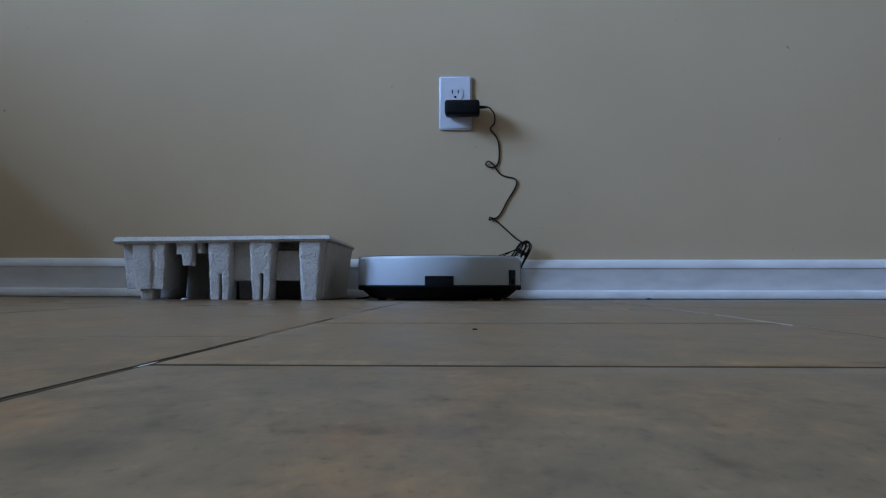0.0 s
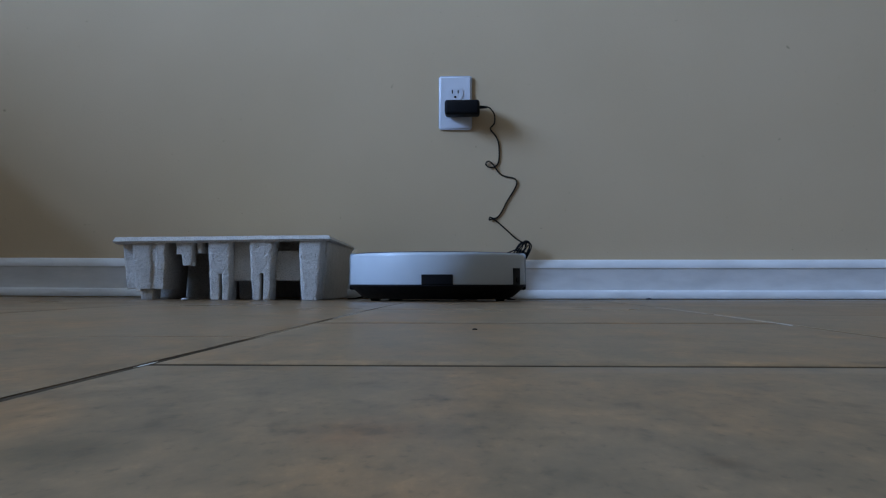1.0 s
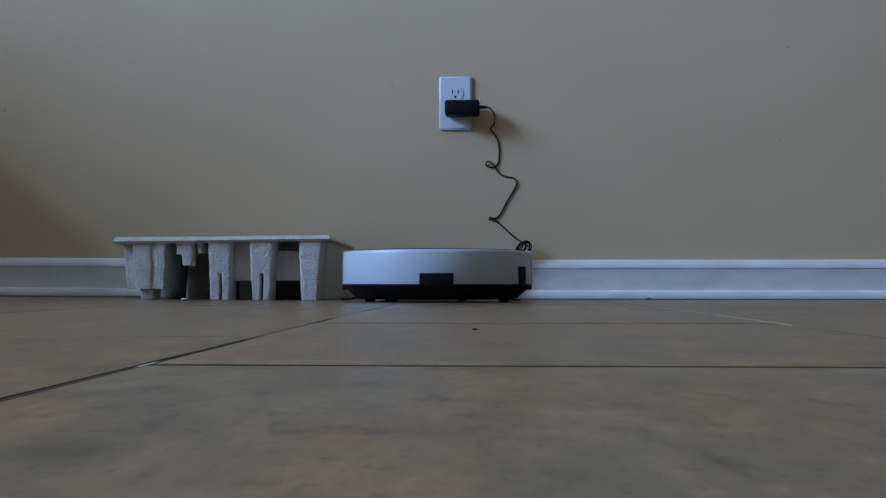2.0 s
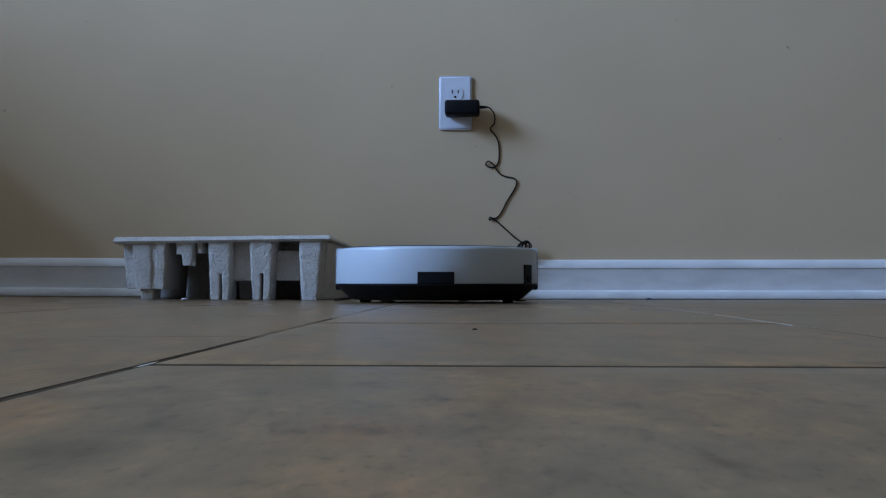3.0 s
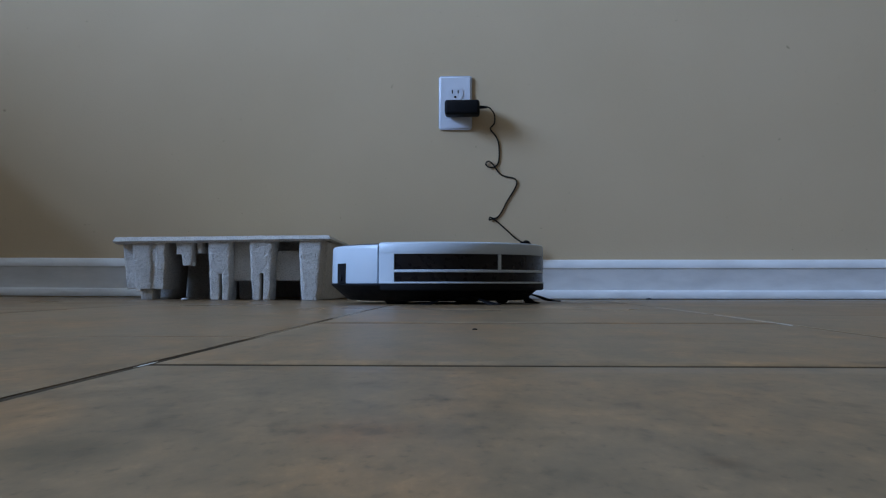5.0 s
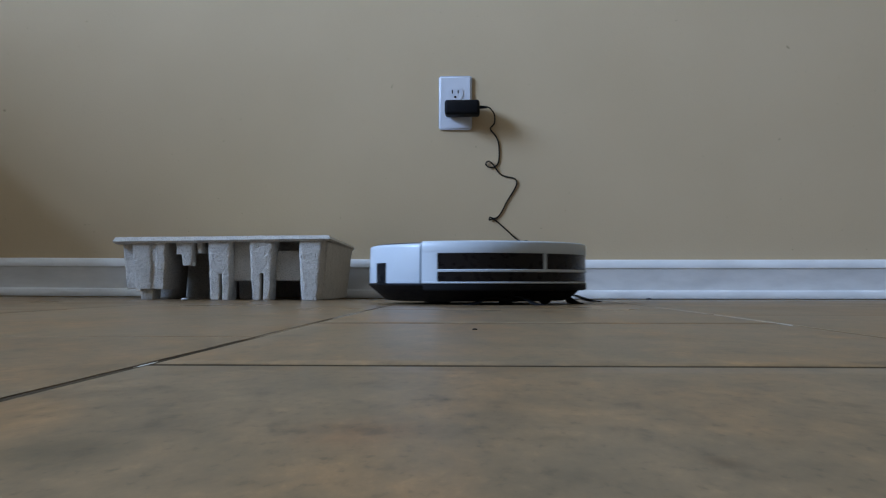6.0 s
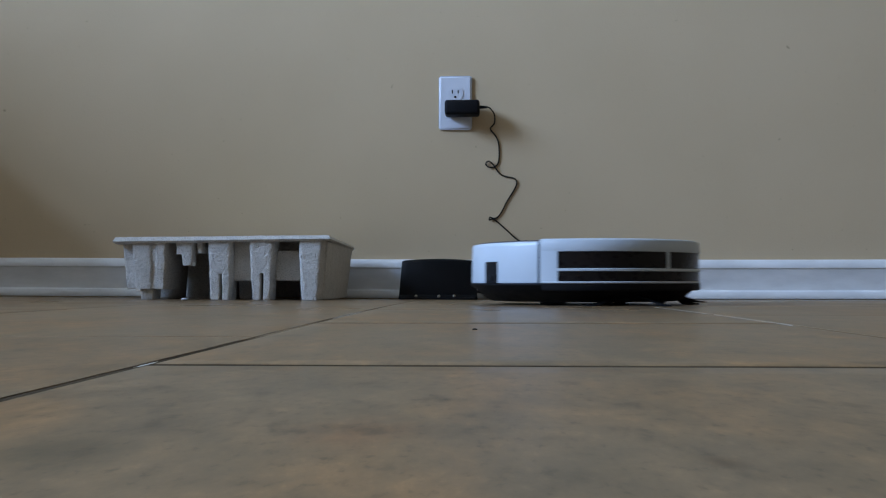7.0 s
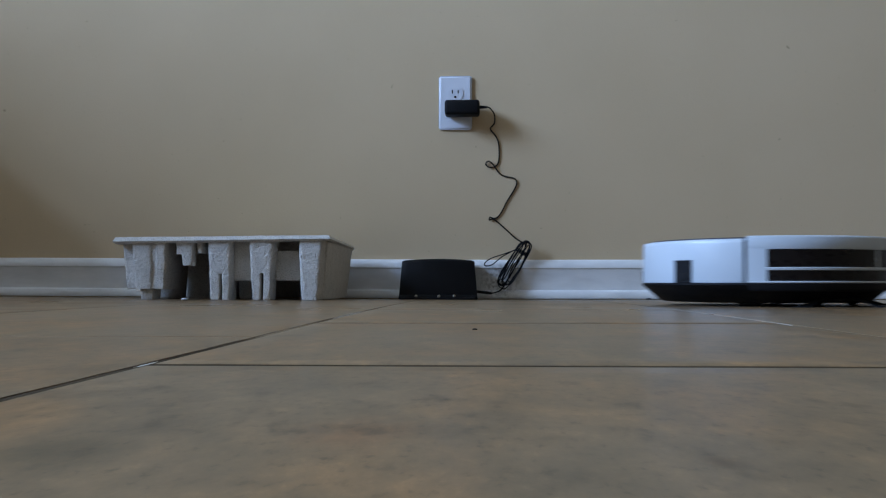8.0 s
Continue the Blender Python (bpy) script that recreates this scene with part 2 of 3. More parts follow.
def window():
    w = tagged(new("window_1"), "white framed window in the side wall", "window", kind="structure")
    xf = WALL_X - 0.12
    for name, a in (("window_frame", (xf - 0.02, xf + 0.03, WIN_Y0, WIN_Y0 + 0.05, WIN_Z0, WIN_Z1)),
                    ("window_frame", (xf - 0.02, xf + 0.03, WIN_Y1 - 0.05, WIN_Y1, WIN_Z0, WIN_Z1)),
                    ("window_frame", (xf - 0.02, xf + 0.03, WIN_Y0 + 0.05, WIN_Y1 - 0.05, WIN_Z0, WIN_Z0 + 0.05)),
                    ("window_frame", (xf - 0.02, xf + 0.03, WIN_Y0 + 0.05, WIN_Y1 - 0.05, WIN_Z1 - 0.05, WIN_Z1)),
                    ("window_sill", (WALL_X - 0.08, WALL_X + 0.03, WIN_Y0 + 0.003, WIN_Y1 - 0.003, WIN_Z0, WIN_Z0 + 0.02))):
        part(name, box(*a, bevel=0.004), TRIM, w)
    pane = part("pane", box(xf, xf + 0.005, WIN_Y0 + 0.05, WIN_Y1 - 0.05, WIN_Z0 + 0.05, WIN_Z1 - 0.05), GLASS, w)
    pane.visible_shadow = False


def baseboard(name, x0, x1):
    """Moulded board: a toe band, a hollow middle and a rounded top band."""
    prof = [(0, 0.0020), (0.0138, 0.0020), (0.0142, 0.0028), (0.0136, 0.0105), (0.0122, 0.0165), (0.0098, 0.0192), (0.0068, 0.0200), (0.0066, 0.0225), (0.0080, 0.040), (0.0098, 0.0560), (0.0116, 0.0660),
            (0.0134, 0.0676), (0.0136, 0.0690), (0.0126, 0.0750), (0.0100, 0.0805), (0.0066, 0.0842), (0.003, 0.0860), (0, 0.0862)]
    bm, rows = bmesh.new(), []
    n = 60
    for i in range(n + 1):
        x = x0 + (x1 - x0) * i / n
        w = 0.0006 * noise.noise((x * 2.3, 4.0, 0))
        rows.append([bm.verts.new((x, WALL_Y - d - (w if d else 0), h + floor_z(x, WALL_Y) + w)) for d, h in prof])
    k = len(prof)
    for p, q in zip(rows, rows[1:]):
        for j in range(k):
            bm.faces.new((p[j], q[j], q[(j + 1) % k], p[(j + 1) % k]))
    bm.faces.new(rows[0])
    bm.faces.new(rows[-1])
    structure(name, bm, TRIM, "white painted moulded baseboard along the wall", True)


def light_blockers():
    """Plain walls out of view to the west, added to shade the north wall."""
    structure("wall_low", box(HALF_X - 0.11, HALF_X, HALF_Y, WALL_Y, -0.05, HALF_H, bevel=0.006), WALL, "unseen low beige wall added to shade the lower north wall")
    structure("wall_stub", box(STUB_X - 0.11, STUB_X, STUB_Y, WALL_Y, -0.05, STUB_H, bevel=0.006), WALL, "unseen short beige wall stub added to shade the lower left corner")
    structure("wall_return", box(HALF_X - 0.11, HALF_X - 0.003, RETURN_Y, WALL_Y, HALF_H, ROOM_H, bevel=0.006), WALL, "unseen narrow beige wall added to shade the north wall's left edge")


walls()
light_blockers()
window()
baseboard("baseboard", WALL_X, EAST_X)


# ---- robot vacuum ----
def robot_vacuum():
    """Heads along +x; origin on the floor under its middle."""
    r = thing("robot_vacuum", pose(0, 1.7, 0), "round white robot vacuum with black bumper windows on tiles", "robot vacuum")
    shell = [(0.10, 0.030), (0.1505, 0.0285), (0.1512, 0.030), (0.1503, 0.0745), (0.1498, 0.0775), (0.1484, 0.0792), (0.1455, 0.0798), (0.10, 0.0798)]
    part("body", sweep(shell, 91.0, 269.0, 96), WHITE, r)
    part("core", sweep([(0.001, 0.026), (0.1465, 0.026), (0.1465, 0.076), (0.001, 0.077)], 0, 360, 96), BLACK, r, "black inner frame behind the bumper gap")
    part("lid", sweep([(0.001, 0.077), (0.1440, 0.077), (0.1434, 0.0803), (0.140, 0.0814), (0.06, 0.0822), (0.001, 0.0822)], 0, 360, 96), LID, r, "dark blue glossy top lid")
    part("chassis", sweep([(0.001, 0.0050), (0.124, 0.0050), (0.130, 0.0068), (0.1500, 0.0240), (0.1522, 0.0262), (0.1522, 0.0278), (0.150, 0.0284), (0.001, 0.0284)], 0, 360, 96), BLACK, r, "black lower chassis")
    b = bmesh.new()
    add_sweep(b, [(0.1462, 0.0668), (0.1532, 0.0668), (0.1535, 0.0676), (0.1530, 0.0798), (0.1518, 0.0816), (0.1492, 0.0825), (0.1448, 0.0825), (0.1448, 0.0805), (0.1462, 0.0795)], -89.3, 89.3, 96)
    add_sweep(b, *band(0.146, 0.1538, 0.0428, 0.0464, -81, 81, 96))
    add_sweep(b, *band(0.146, 0.1542, 0.0282, 0.0306, -89.3, 89.3, 96))
    for s in (-1, 1):
        add_sweep(b, *band(0.146, 0.1535, 0.0300, 0.0674, s * 81.0, s * 89.3, 6, 0.0001))
    bumper = part("bumper", b, WHITE, r, "white front bumper shell")
    part("lower_edge", sweep([(0.140, 0.0205), (0.1500, 0.0188), (0.1530, 0.0196), (0.1537, 0.0212), (0.1537, 0.0282), (0.140, 0.0282)], -88.5, 88.5, 96), BLACK, bumper, "black lower edge of the bumper")
    part("window", sweep(*band(0.148, 0.1522, 0.0464, 0.0668, -81, 81, 96)), GLOSS, bumper, "smoked sensor window strip")
    part("window", sweep(*band(0.148, 0.1526, 0.0306, 0.0428, -81, 81, 96)), GLOSS, bumper, "smoked sensor window strip")
    for a in (-27, 27):
        part("divider", sweep(*band(0.150, 0.1533, 0.0464, 0.0668, a - 0.9, a + 0.9, 2)), WHITE, bumper)
    part("bin_latch", sweep(*band(0.146, 0.1524, 0.0280, 0.0446, 170.6, 189.4, 14, 0.0012)), BLACK, r, "black latch at the back")
    sock = part("power_socket", sweep(*band(0.146, 0.1521, 0.0282, 0.0556, -124.3, -114.8, 8)), BLACK, r, "black recessed power socket")
    bm = bmesh.new()
    bmesh.ops.create_cone(bm, cap_ends=True, segments=16, radius1=0.0045, radius2=0.0045, depth=0.003)
    part("jack", bm, RUBBER, sock, at=Matrix.Rotation(radians(-119.5), 4, "Z") @ pose(0.1522, 0, 0.036, 0, 90, 0))
    for s in (-1, 1):
        wheel = part("wheel", sweep([(0.004, -0.009), (0.028, -0.009), (0.031, -0.006), (0.031, 0.006), (0.028, 0.009), (0.004, 0.009)], 0, 360, 32), RUBBER, r, "black ribbed drive wheel", at=pose(0, s * 0.108, 0.031, 90, 0, 0))
        t = bmesh.new()
        for k in range(20):
            a = 2 * math.pi * k / 20
            bmesh.ops.create_cube(t, size=1, matrix=Matrix.Rotation(a, 4, "Z") @ Matrix.Translation((0.0307, 0, 0)) @ Matrix.Diagonal((0.0022, 0.003, 0.014, 1)))
        part("tread", t, RUBBER, wheel)
    bm = bmesh.new()
    bmesh.ops.create_uvsphere(bm, u_segments=20, v_segments=12, radius=0.011)
    part("caster", bm, RUBBER, r, "small black caster wheel", at=pose(0.105, 0, 0.011))
    part("brush_housing", box(-0.06, -0.02, -0.085, 0.085, 0.004, 0.012, bevel=0.003), BLACK, r)
    for side, turn, reach in ((1, 27, 1.0), (-1, -3, 0.68)):
        hub = part("side_brush", sweep([(0.001, 0.007), (0.011, 0.007), (0.012, 0.010), (0.009, 0.013), (0.001, 0.013)], 0, 360, 20), BLACK, r, "black three-armed side brush", at=pose(0.088, side * 0.088, 0, 0, 0, turn))
        for k in range(3):
            t = bmesh.new()
            for j in range(9):
                f = (j - 4) * 0.026
                add_tube(t, spline([(0.010, 0.0005 * (j - 4), 0.013), (0.035 * reach, f * 0.030, 0.0105), (0.060 * reach, f * 0.062, 0.0040), (0.074 * reach, f * 0.080, 0.0014), ((0.086 - 0.0012 * abs(j - 4)) * reach, f * 0.105, 0.0012)], 3), 0.0010, 5)
            part("bristles", t, CORD, hub, at=pose(0, 0, 0, 0, 0, 120 * k))
    return r


vacuum = robot_vacuum()


# ---- charging dock ----
def charging_dock():
    y = WALL_Y - 0.0745
    x = -0.0885
    d = thing("charging_dock", pose(x, y, floor_z(x, y)), "small black plastic charging dock against the baseboard", "charging dock")
    bm = bmesh.new()
    rows = []
    n = 24
    for i in range(n + 1):
        u = -1 + 2 * i / n
        top = 0.0845 - 0.0035 * u * u - (0.002 if abs(u) > 0.97 else 0)
        f = -0.030 - 0.006 * (1 - u * u)
        wb, wt = 0.0815 * u, 0.0755 * u
        rows.append([bm.verts.new(p) for p in ((wb, 0.058, 0), (wb, f - 0.004, 0), (wb, f - 0.004, 0.006), (wb * 0.99, f, 0.010), (wt, f + 0.006, top - 0.006), (wt, f + 0.0085, top - 0.002), (wt, f + 0.013, top), (wt, 0.055, top - 0.002), (wt, 0.058, top - 0.006))])
    k = len(rows[0])
    for p, q in zip(rows, rows[1:]):
        for j in range(k):
            bm.faces.new((p[j], q[j], q[(j + 1) % k], p[(j + 1) % k]))
    bm.faces.new(rows[0])
    bm.faces.new(rows[-1])
    part("housing", bm, DOCK, d)
    part("base_lip", box(-0.0770, 0.0770, -0.062, -0.0345, 0.0, 0.0052, bevel=0.002), BLACK, d)
    for px in (-0.044, 0.003, 0.034):
        bm = bmesh.new()
        bmesh.ops.create_uvsphere(bm, u_segments=12, v_segments=8, radius=0.0032)
        part("contact", bm, METAL, d, "small bright metal charging contact", at=pose(px, -0.050 if px != 0.003 else -0.058, 0.0075))
    return d


charging_dock()


# ---- outlet, adapter and cord ----
def wall_outlet():
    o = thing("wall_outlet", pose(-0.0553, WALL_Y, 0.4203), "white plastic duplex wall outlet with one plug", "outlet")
    w, h = 0.0365, 0.0592
    plate = bmesh.new()
    add_box(plate, -w, w, -0.0066, 0, -h, h, bevel=0.0042, seg=1)
    part("cover_plate", plate, PLATE, o)
    for s in (-1, 1):
        bm = bmesh.new()
        bmesh.ops.create_cone(bm, cap_ends=True, segments=40, radius1=0.0172, radius2=0.0172, depth=0.003, matrix=pose(0, -0.0064, s * 0.0197, 90, 0, 0))
        for v in bm.verts:
            v.co.z = s * 0.0197 + max(-0.0142, min(0.0142, v.co.z - s * 0.0197))
        face = part("receptacle", bm, PLATE, o, "white receptacle face")
        for px, hh in ((-0.0064, 0.0042), (0.0064, 0.0035)):
            part("slot", box(px - 0.0012, px + 0.0012, -0.0082, -0.0070, s * 0.0197 + 0.004 - hh, s * 0.0197 + 0.004 + hh), BLACK, face)
        bm = bmesh.new()
        bmesh.ops.create_cone(bm, cap_ends=True, segments=16, radius1=0.0026, radius2=0.0026, depth=0.0012, matrix=pose(0, -0.0076, s * 0.0197 - 0.0075, 90, 0, 0))
        part("slot", bm, BLACK, face)
    bm = bmesh.new()
    bmesh.ops.create_uvsphere(bm, u_segments=12, v_segments=6, radius=0.003, matrix=pose(0, -0.006, 0) @ Matrix.Diagonal((1, 0.4, 1, 1)))
    part("screw", bm, METAL, o)


def power_adapter():
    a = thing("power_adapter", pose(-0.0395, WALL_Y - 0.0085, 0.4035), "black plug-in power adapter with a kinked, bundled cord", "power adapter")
    part("case", box(-0.0375, 0.0375, -0.042, 0, -0.0165, 0.0155, bevel=0.006, seg=3), BLACK, a)
    part("strain_relief", sweep([(0.001, 0), (0.0038, 0), (0.0036, 0.004), (0.0026, 0.016), (0.001, 0.016)], 0, 360, 14), RUBBER, a, "ribbed rubber strain relief", at=pose(0.037, -0.015, 0.003, 0, 90, 0))
    return a


def twisted(pts, r, pitch, turn):
    """One of two strands that wind round a line."""
    out, gone = [], 0.0
    for i, p in enumerate(pts):
        a, b = pts[max(i - 1, 0)], pts[min(i + 1, len(pts) - 1)]
        d = (b - a).normalized()
        if i:
            gone += (p - pts[i - 1]).length
        u = Vector((0, 1, 0)) - d * d.y
        u = u.normalized() if u.length > 0.05 else Vector((1, 0, 0))
        q = 2 * math.pi * gone / pitch + turn
        out.append(p + r * (math.cos(q) * u + math.sin(q) * d.cross(u)))
    return out


def power_cord(adapter):
    """The cord hangs from the adapter and ends in the dock."""
    c = adapter
    home = adapter.matrix_basis.inverted()
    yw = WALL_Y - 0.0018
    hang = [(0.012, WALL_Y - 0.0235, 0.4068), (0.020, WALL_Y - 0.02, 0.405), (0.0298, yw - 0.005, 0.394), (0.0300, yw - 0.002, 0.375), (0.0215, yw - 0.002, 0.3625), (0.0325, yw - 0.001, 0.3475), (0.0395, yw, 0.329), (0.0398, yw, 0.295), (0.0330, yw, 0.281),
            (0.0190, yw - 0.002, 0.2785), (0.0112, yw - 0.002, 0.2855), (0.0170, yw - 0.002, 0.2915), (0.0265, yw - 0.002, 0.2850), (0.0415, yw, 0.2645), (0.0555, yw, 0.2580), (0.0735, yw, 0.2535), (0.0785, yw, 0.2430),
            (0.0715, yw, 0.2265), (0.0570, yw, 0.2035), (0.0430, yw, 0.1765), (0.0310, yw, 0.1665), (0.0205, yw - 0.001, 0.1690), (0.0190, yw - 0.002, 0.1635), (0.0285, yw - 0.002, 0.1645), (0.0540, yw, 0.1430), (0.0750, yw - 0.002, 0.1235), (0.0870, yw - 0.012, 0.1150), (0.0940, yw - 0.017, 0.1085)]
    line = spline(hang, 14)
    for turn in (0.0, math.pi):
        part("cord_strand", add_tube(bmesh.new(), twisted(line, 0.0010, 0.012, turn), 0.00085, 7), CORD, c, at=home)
    top, low = Vector((0.0985, 0, 0.112)), Vector((0.0445, 0, 0.0195))
    axis = (low - top).normalized()
    across = Vector((-axis.z, 0, axis.x))
    for k, (wdt, off, da, db) in enumerate(((0.0050, -0.008, 0.006, -0.012), (0.0080, -0.004, 0.000, -0.002), (0.0105, 0.003, -0.002, -0.006), (0.0135, 0.001, -0.005, 0.004), (0.0060, 0.008, 0.002, -0.016), (0.0095, -0.005, 0.003, 0.000), (0.0120, 0.004, -0.003, -0.009))):
        yk = WALL_Y - 0.016 - 0.0022 * k
        pts = []
        for i in range(25):
            q = 2 * math.pi * i / 24
            along = 0.5 - 0.5 * math.cos(q)
            side = math.copysign(abs(math.sin(q)) ** 0.5, math.sin(q))
            p = top + axis * (da + along * ((low - top).length + db - da)) + across * (off + wdt * side * (0.95 + 0.25 * along) + 0.0012 * math.sin(3 * q + k))
            pts.append((p.x, yk + 0.003 * math.sin(q + k), p.z))
        part("coil_loop", add_tube(bmesh.new(), spline(pts, 3), 0.0013, 6), CORD, c, at=home)
    for k in range(2):
        mid = top + axis * (0.020 + 0.0045 * k)
        pts = [(mid.x + across.x * 0.0140 * math.cos(q) + axis.x * 0.003 * math.sin(q), WALL_Y - 0.022 + 0.011 * math.sin(q), mid.z + across.z * 0.0140 * math.cos(q)) for q in (2 * math.pi * i / 14 for i in range(15))]
        part("wrap", add_tube(bmesh.new(), spline(pts, 3), 0.0012, 6), CORD, c, at=home)
    stray = [(0.078, WALL_Y - 0.024, 0.098), (0.050, WALL_Y - 0.026, 0.0885), (0.020, WALL_Y - 0.027, 0.078), (0.008, WALL_Y - 0.028, 0.0675), (0.012, WALL_Y - 0.028, 0.0625), (0.026, WALL_Y - 0.027, 0.0665), (0.045, WALL_Y - 0.025, 0.082), (0.072, WALL_Y - 0.022, 0.097)]
    part("coil_loop", add_tube(bmesh.new(), spline(stray, 5), 0.0013, 6), CORD, c, at=home)
    lead = [(-0.014, WALL_Y - 0.060, 0.0085), (0.004, WALL_Y - 0.056, 0.0065), (0.022, WALL_Y - 0.050, 0.0045), (0.038, WALL_Y - 0.040, 0.0085), (0.047, WALL_Y - 0.030, 0.016), (0.056, WALL_Y - 0.026, 0.030)]
    part("cord", add_tube(bmesh.new(), spline(lead, 5), 0.0015, 8), RUBBER, c, at=home)
    part("lead_sleeve", add_tube(bmesh.new(), spline(lead[:3], 4), 0.0030, 10), RUBBER, c, "thicker sleeve where the cord enters the dock", at=home)


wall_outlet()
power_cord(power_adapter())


# ---- moulded pulp tray ----
def pulp_block(top, foot, y0, y1, z0, z1, seed=0, rough=1.0, fine=0.00095):
    """A moulded pocket between two heights: top and foot are its (x0, x1) there; soft corners, lumpy fibre skin."""
    bm = bmesh.new()
    rows = []
    per = 2 * (top[1] - top[0]) + 2 * (y1 - y0)
    n = max(24, min(260, int(per / fine)))
    levels = max(5, int((z1 - z0) / fine))
    cy, hy = (y0 + y1) / 2, (y1 - y0) / 2
    for i in range(levels + 1):
        f = i / levels
        z = z0 + (z1 - z0) * f
        xa, xb = foot[0] + (top[0] - foot[0]) * f, foot[1] + (top[1] - foot[1]) * f
        lean = 0.94 + 0.06 * f
        near = 0.93 if i == 0 else 1.0
        cx, hx = (xa + xb) / 2, (xb - xa) / 2 * near
        row = []
        for k in range(n):
            a = 2 * math.pi * k / n
            # even spacing round a box with soft corners
            c, sn = math.cos(a), math.sin(a)
            c, sn = math.copysign(abs(c) ** 0.45, c), math.copysign(abs(sn) ** 0.45, sn)
            q = (abs(c) ** 8 + abs(sn) ** 8) ** (-1 / 8)
            p = Vector((cx + hx * c * q, cy + hy * lean * near * sn * q, z))
            w = p + Vector((seed, seed * 0.7, 0))
            # pits between fibre clots, over a soft waviness
            clot = noise.voronoi(w * 320)[0][0] + 0.4 * noise.noise(w * 700)
            g = 0.0010 * noise.noise(w * 40) + 0.0005 * noise.noise(w * 170) + 0.0018 * max(-0.25, min(0.2, 0.42 - clot))
            smooth = 0.45 if f > 0.84 and z1 > 0.09 else 1.0
            p += Vector((c, sn, 0)) * (g * rough * smooth)
            row.append(bm.verts.new(p))
        rows.append(row)
    for p, q in zip(rows, rows[1:]):
        for k in range(n):
            bm.faces.new((p[k], p[(k + 1) % n], q[(k + 1) % n], q[k]))
    bm.faces.new(rows[0])
    bm.faces.new(rows[-1])
    return bm


def pulp_rim():
    """The flat top sheet with a turned-down lip, a little bowed and uneven."""
    bm = bmesh.new()
    nx, ny = 100, 50
    x0, x1, y0, y1 = -0.6520, -0.2640, 1.598, 1.962
    up, mid, dn = {}, {}, {}
    for i in range(nx + 1):
        for j in range(ny + 1):
            u, v = i / nx, j / ny
            wob = 0.0010 * noise.noise((u * 14, v * 14, 5)) + 0.0005 * noise.noise((u * 60, v * 60, 8))
            x = x0 + (x1 - x0) * u + (0.008 - 0.015 * u) * v + (wob if i in (0, nx) else 0)
            y = y0 + (y1 - y0) * v + (wob if j in (0, ny) else 0)
            edge = min(u * nx, (1 - u) * nx, v * ny, (1 - v) * ny)
            z = 0.1122 + 0.0028 * u - 0.005 * v + 0.0006 * noise.noise((x * 7, y * 7, 0)) + 0.0005 * noise.noise((x * 70, y * 70, 3))
            z -= (0.0034, 0.0009, 0.0)[min(2, int(edge))]
            lip = 0.0092 - 0.0022 * u
            sx, sy = (i == 0) - (i == nx), (j == 0) - (j == ny)
            up[i, j] = bm.verts.new((x + 0.0042 * sx, y + 0.0042 * sy, z + (0.0026 if edge < 1 else 0)))
            if edge < 1:
                mid[i, j] = bm.verts.new((x, y, z + 0.0026 - 0.62 * (lip + 0.0026)))
            dn[i, j] = bm.verts.new((x + 0.0036 * sx, y + 0.0036 * sy, z - (lip if edge < 3 else 0.0035)))
    for i in range(nx):
        for j in range(ny):
            for g in (up, dn):
                bm.faces.new((g[i, j], g[i + 1, j], g[i + 1, j + 1], g[i, j + 1]))
    ring = [(i, 0) for i in range(nx)] + [(nx, j) for j in range(ny)] + [(i, ny) for i in range(nx, 0, -1)] + [(0, j) for j in range(ny, 0, -1)]
    for a, b in zip(ring, ring[1:] + ring[:1]):
        bm.faces.new((up[a], up[b], mid[b], mid[a]))
        bm.faces.new((mid[a], mid[b], dn[b], dn[a]))
    return bm


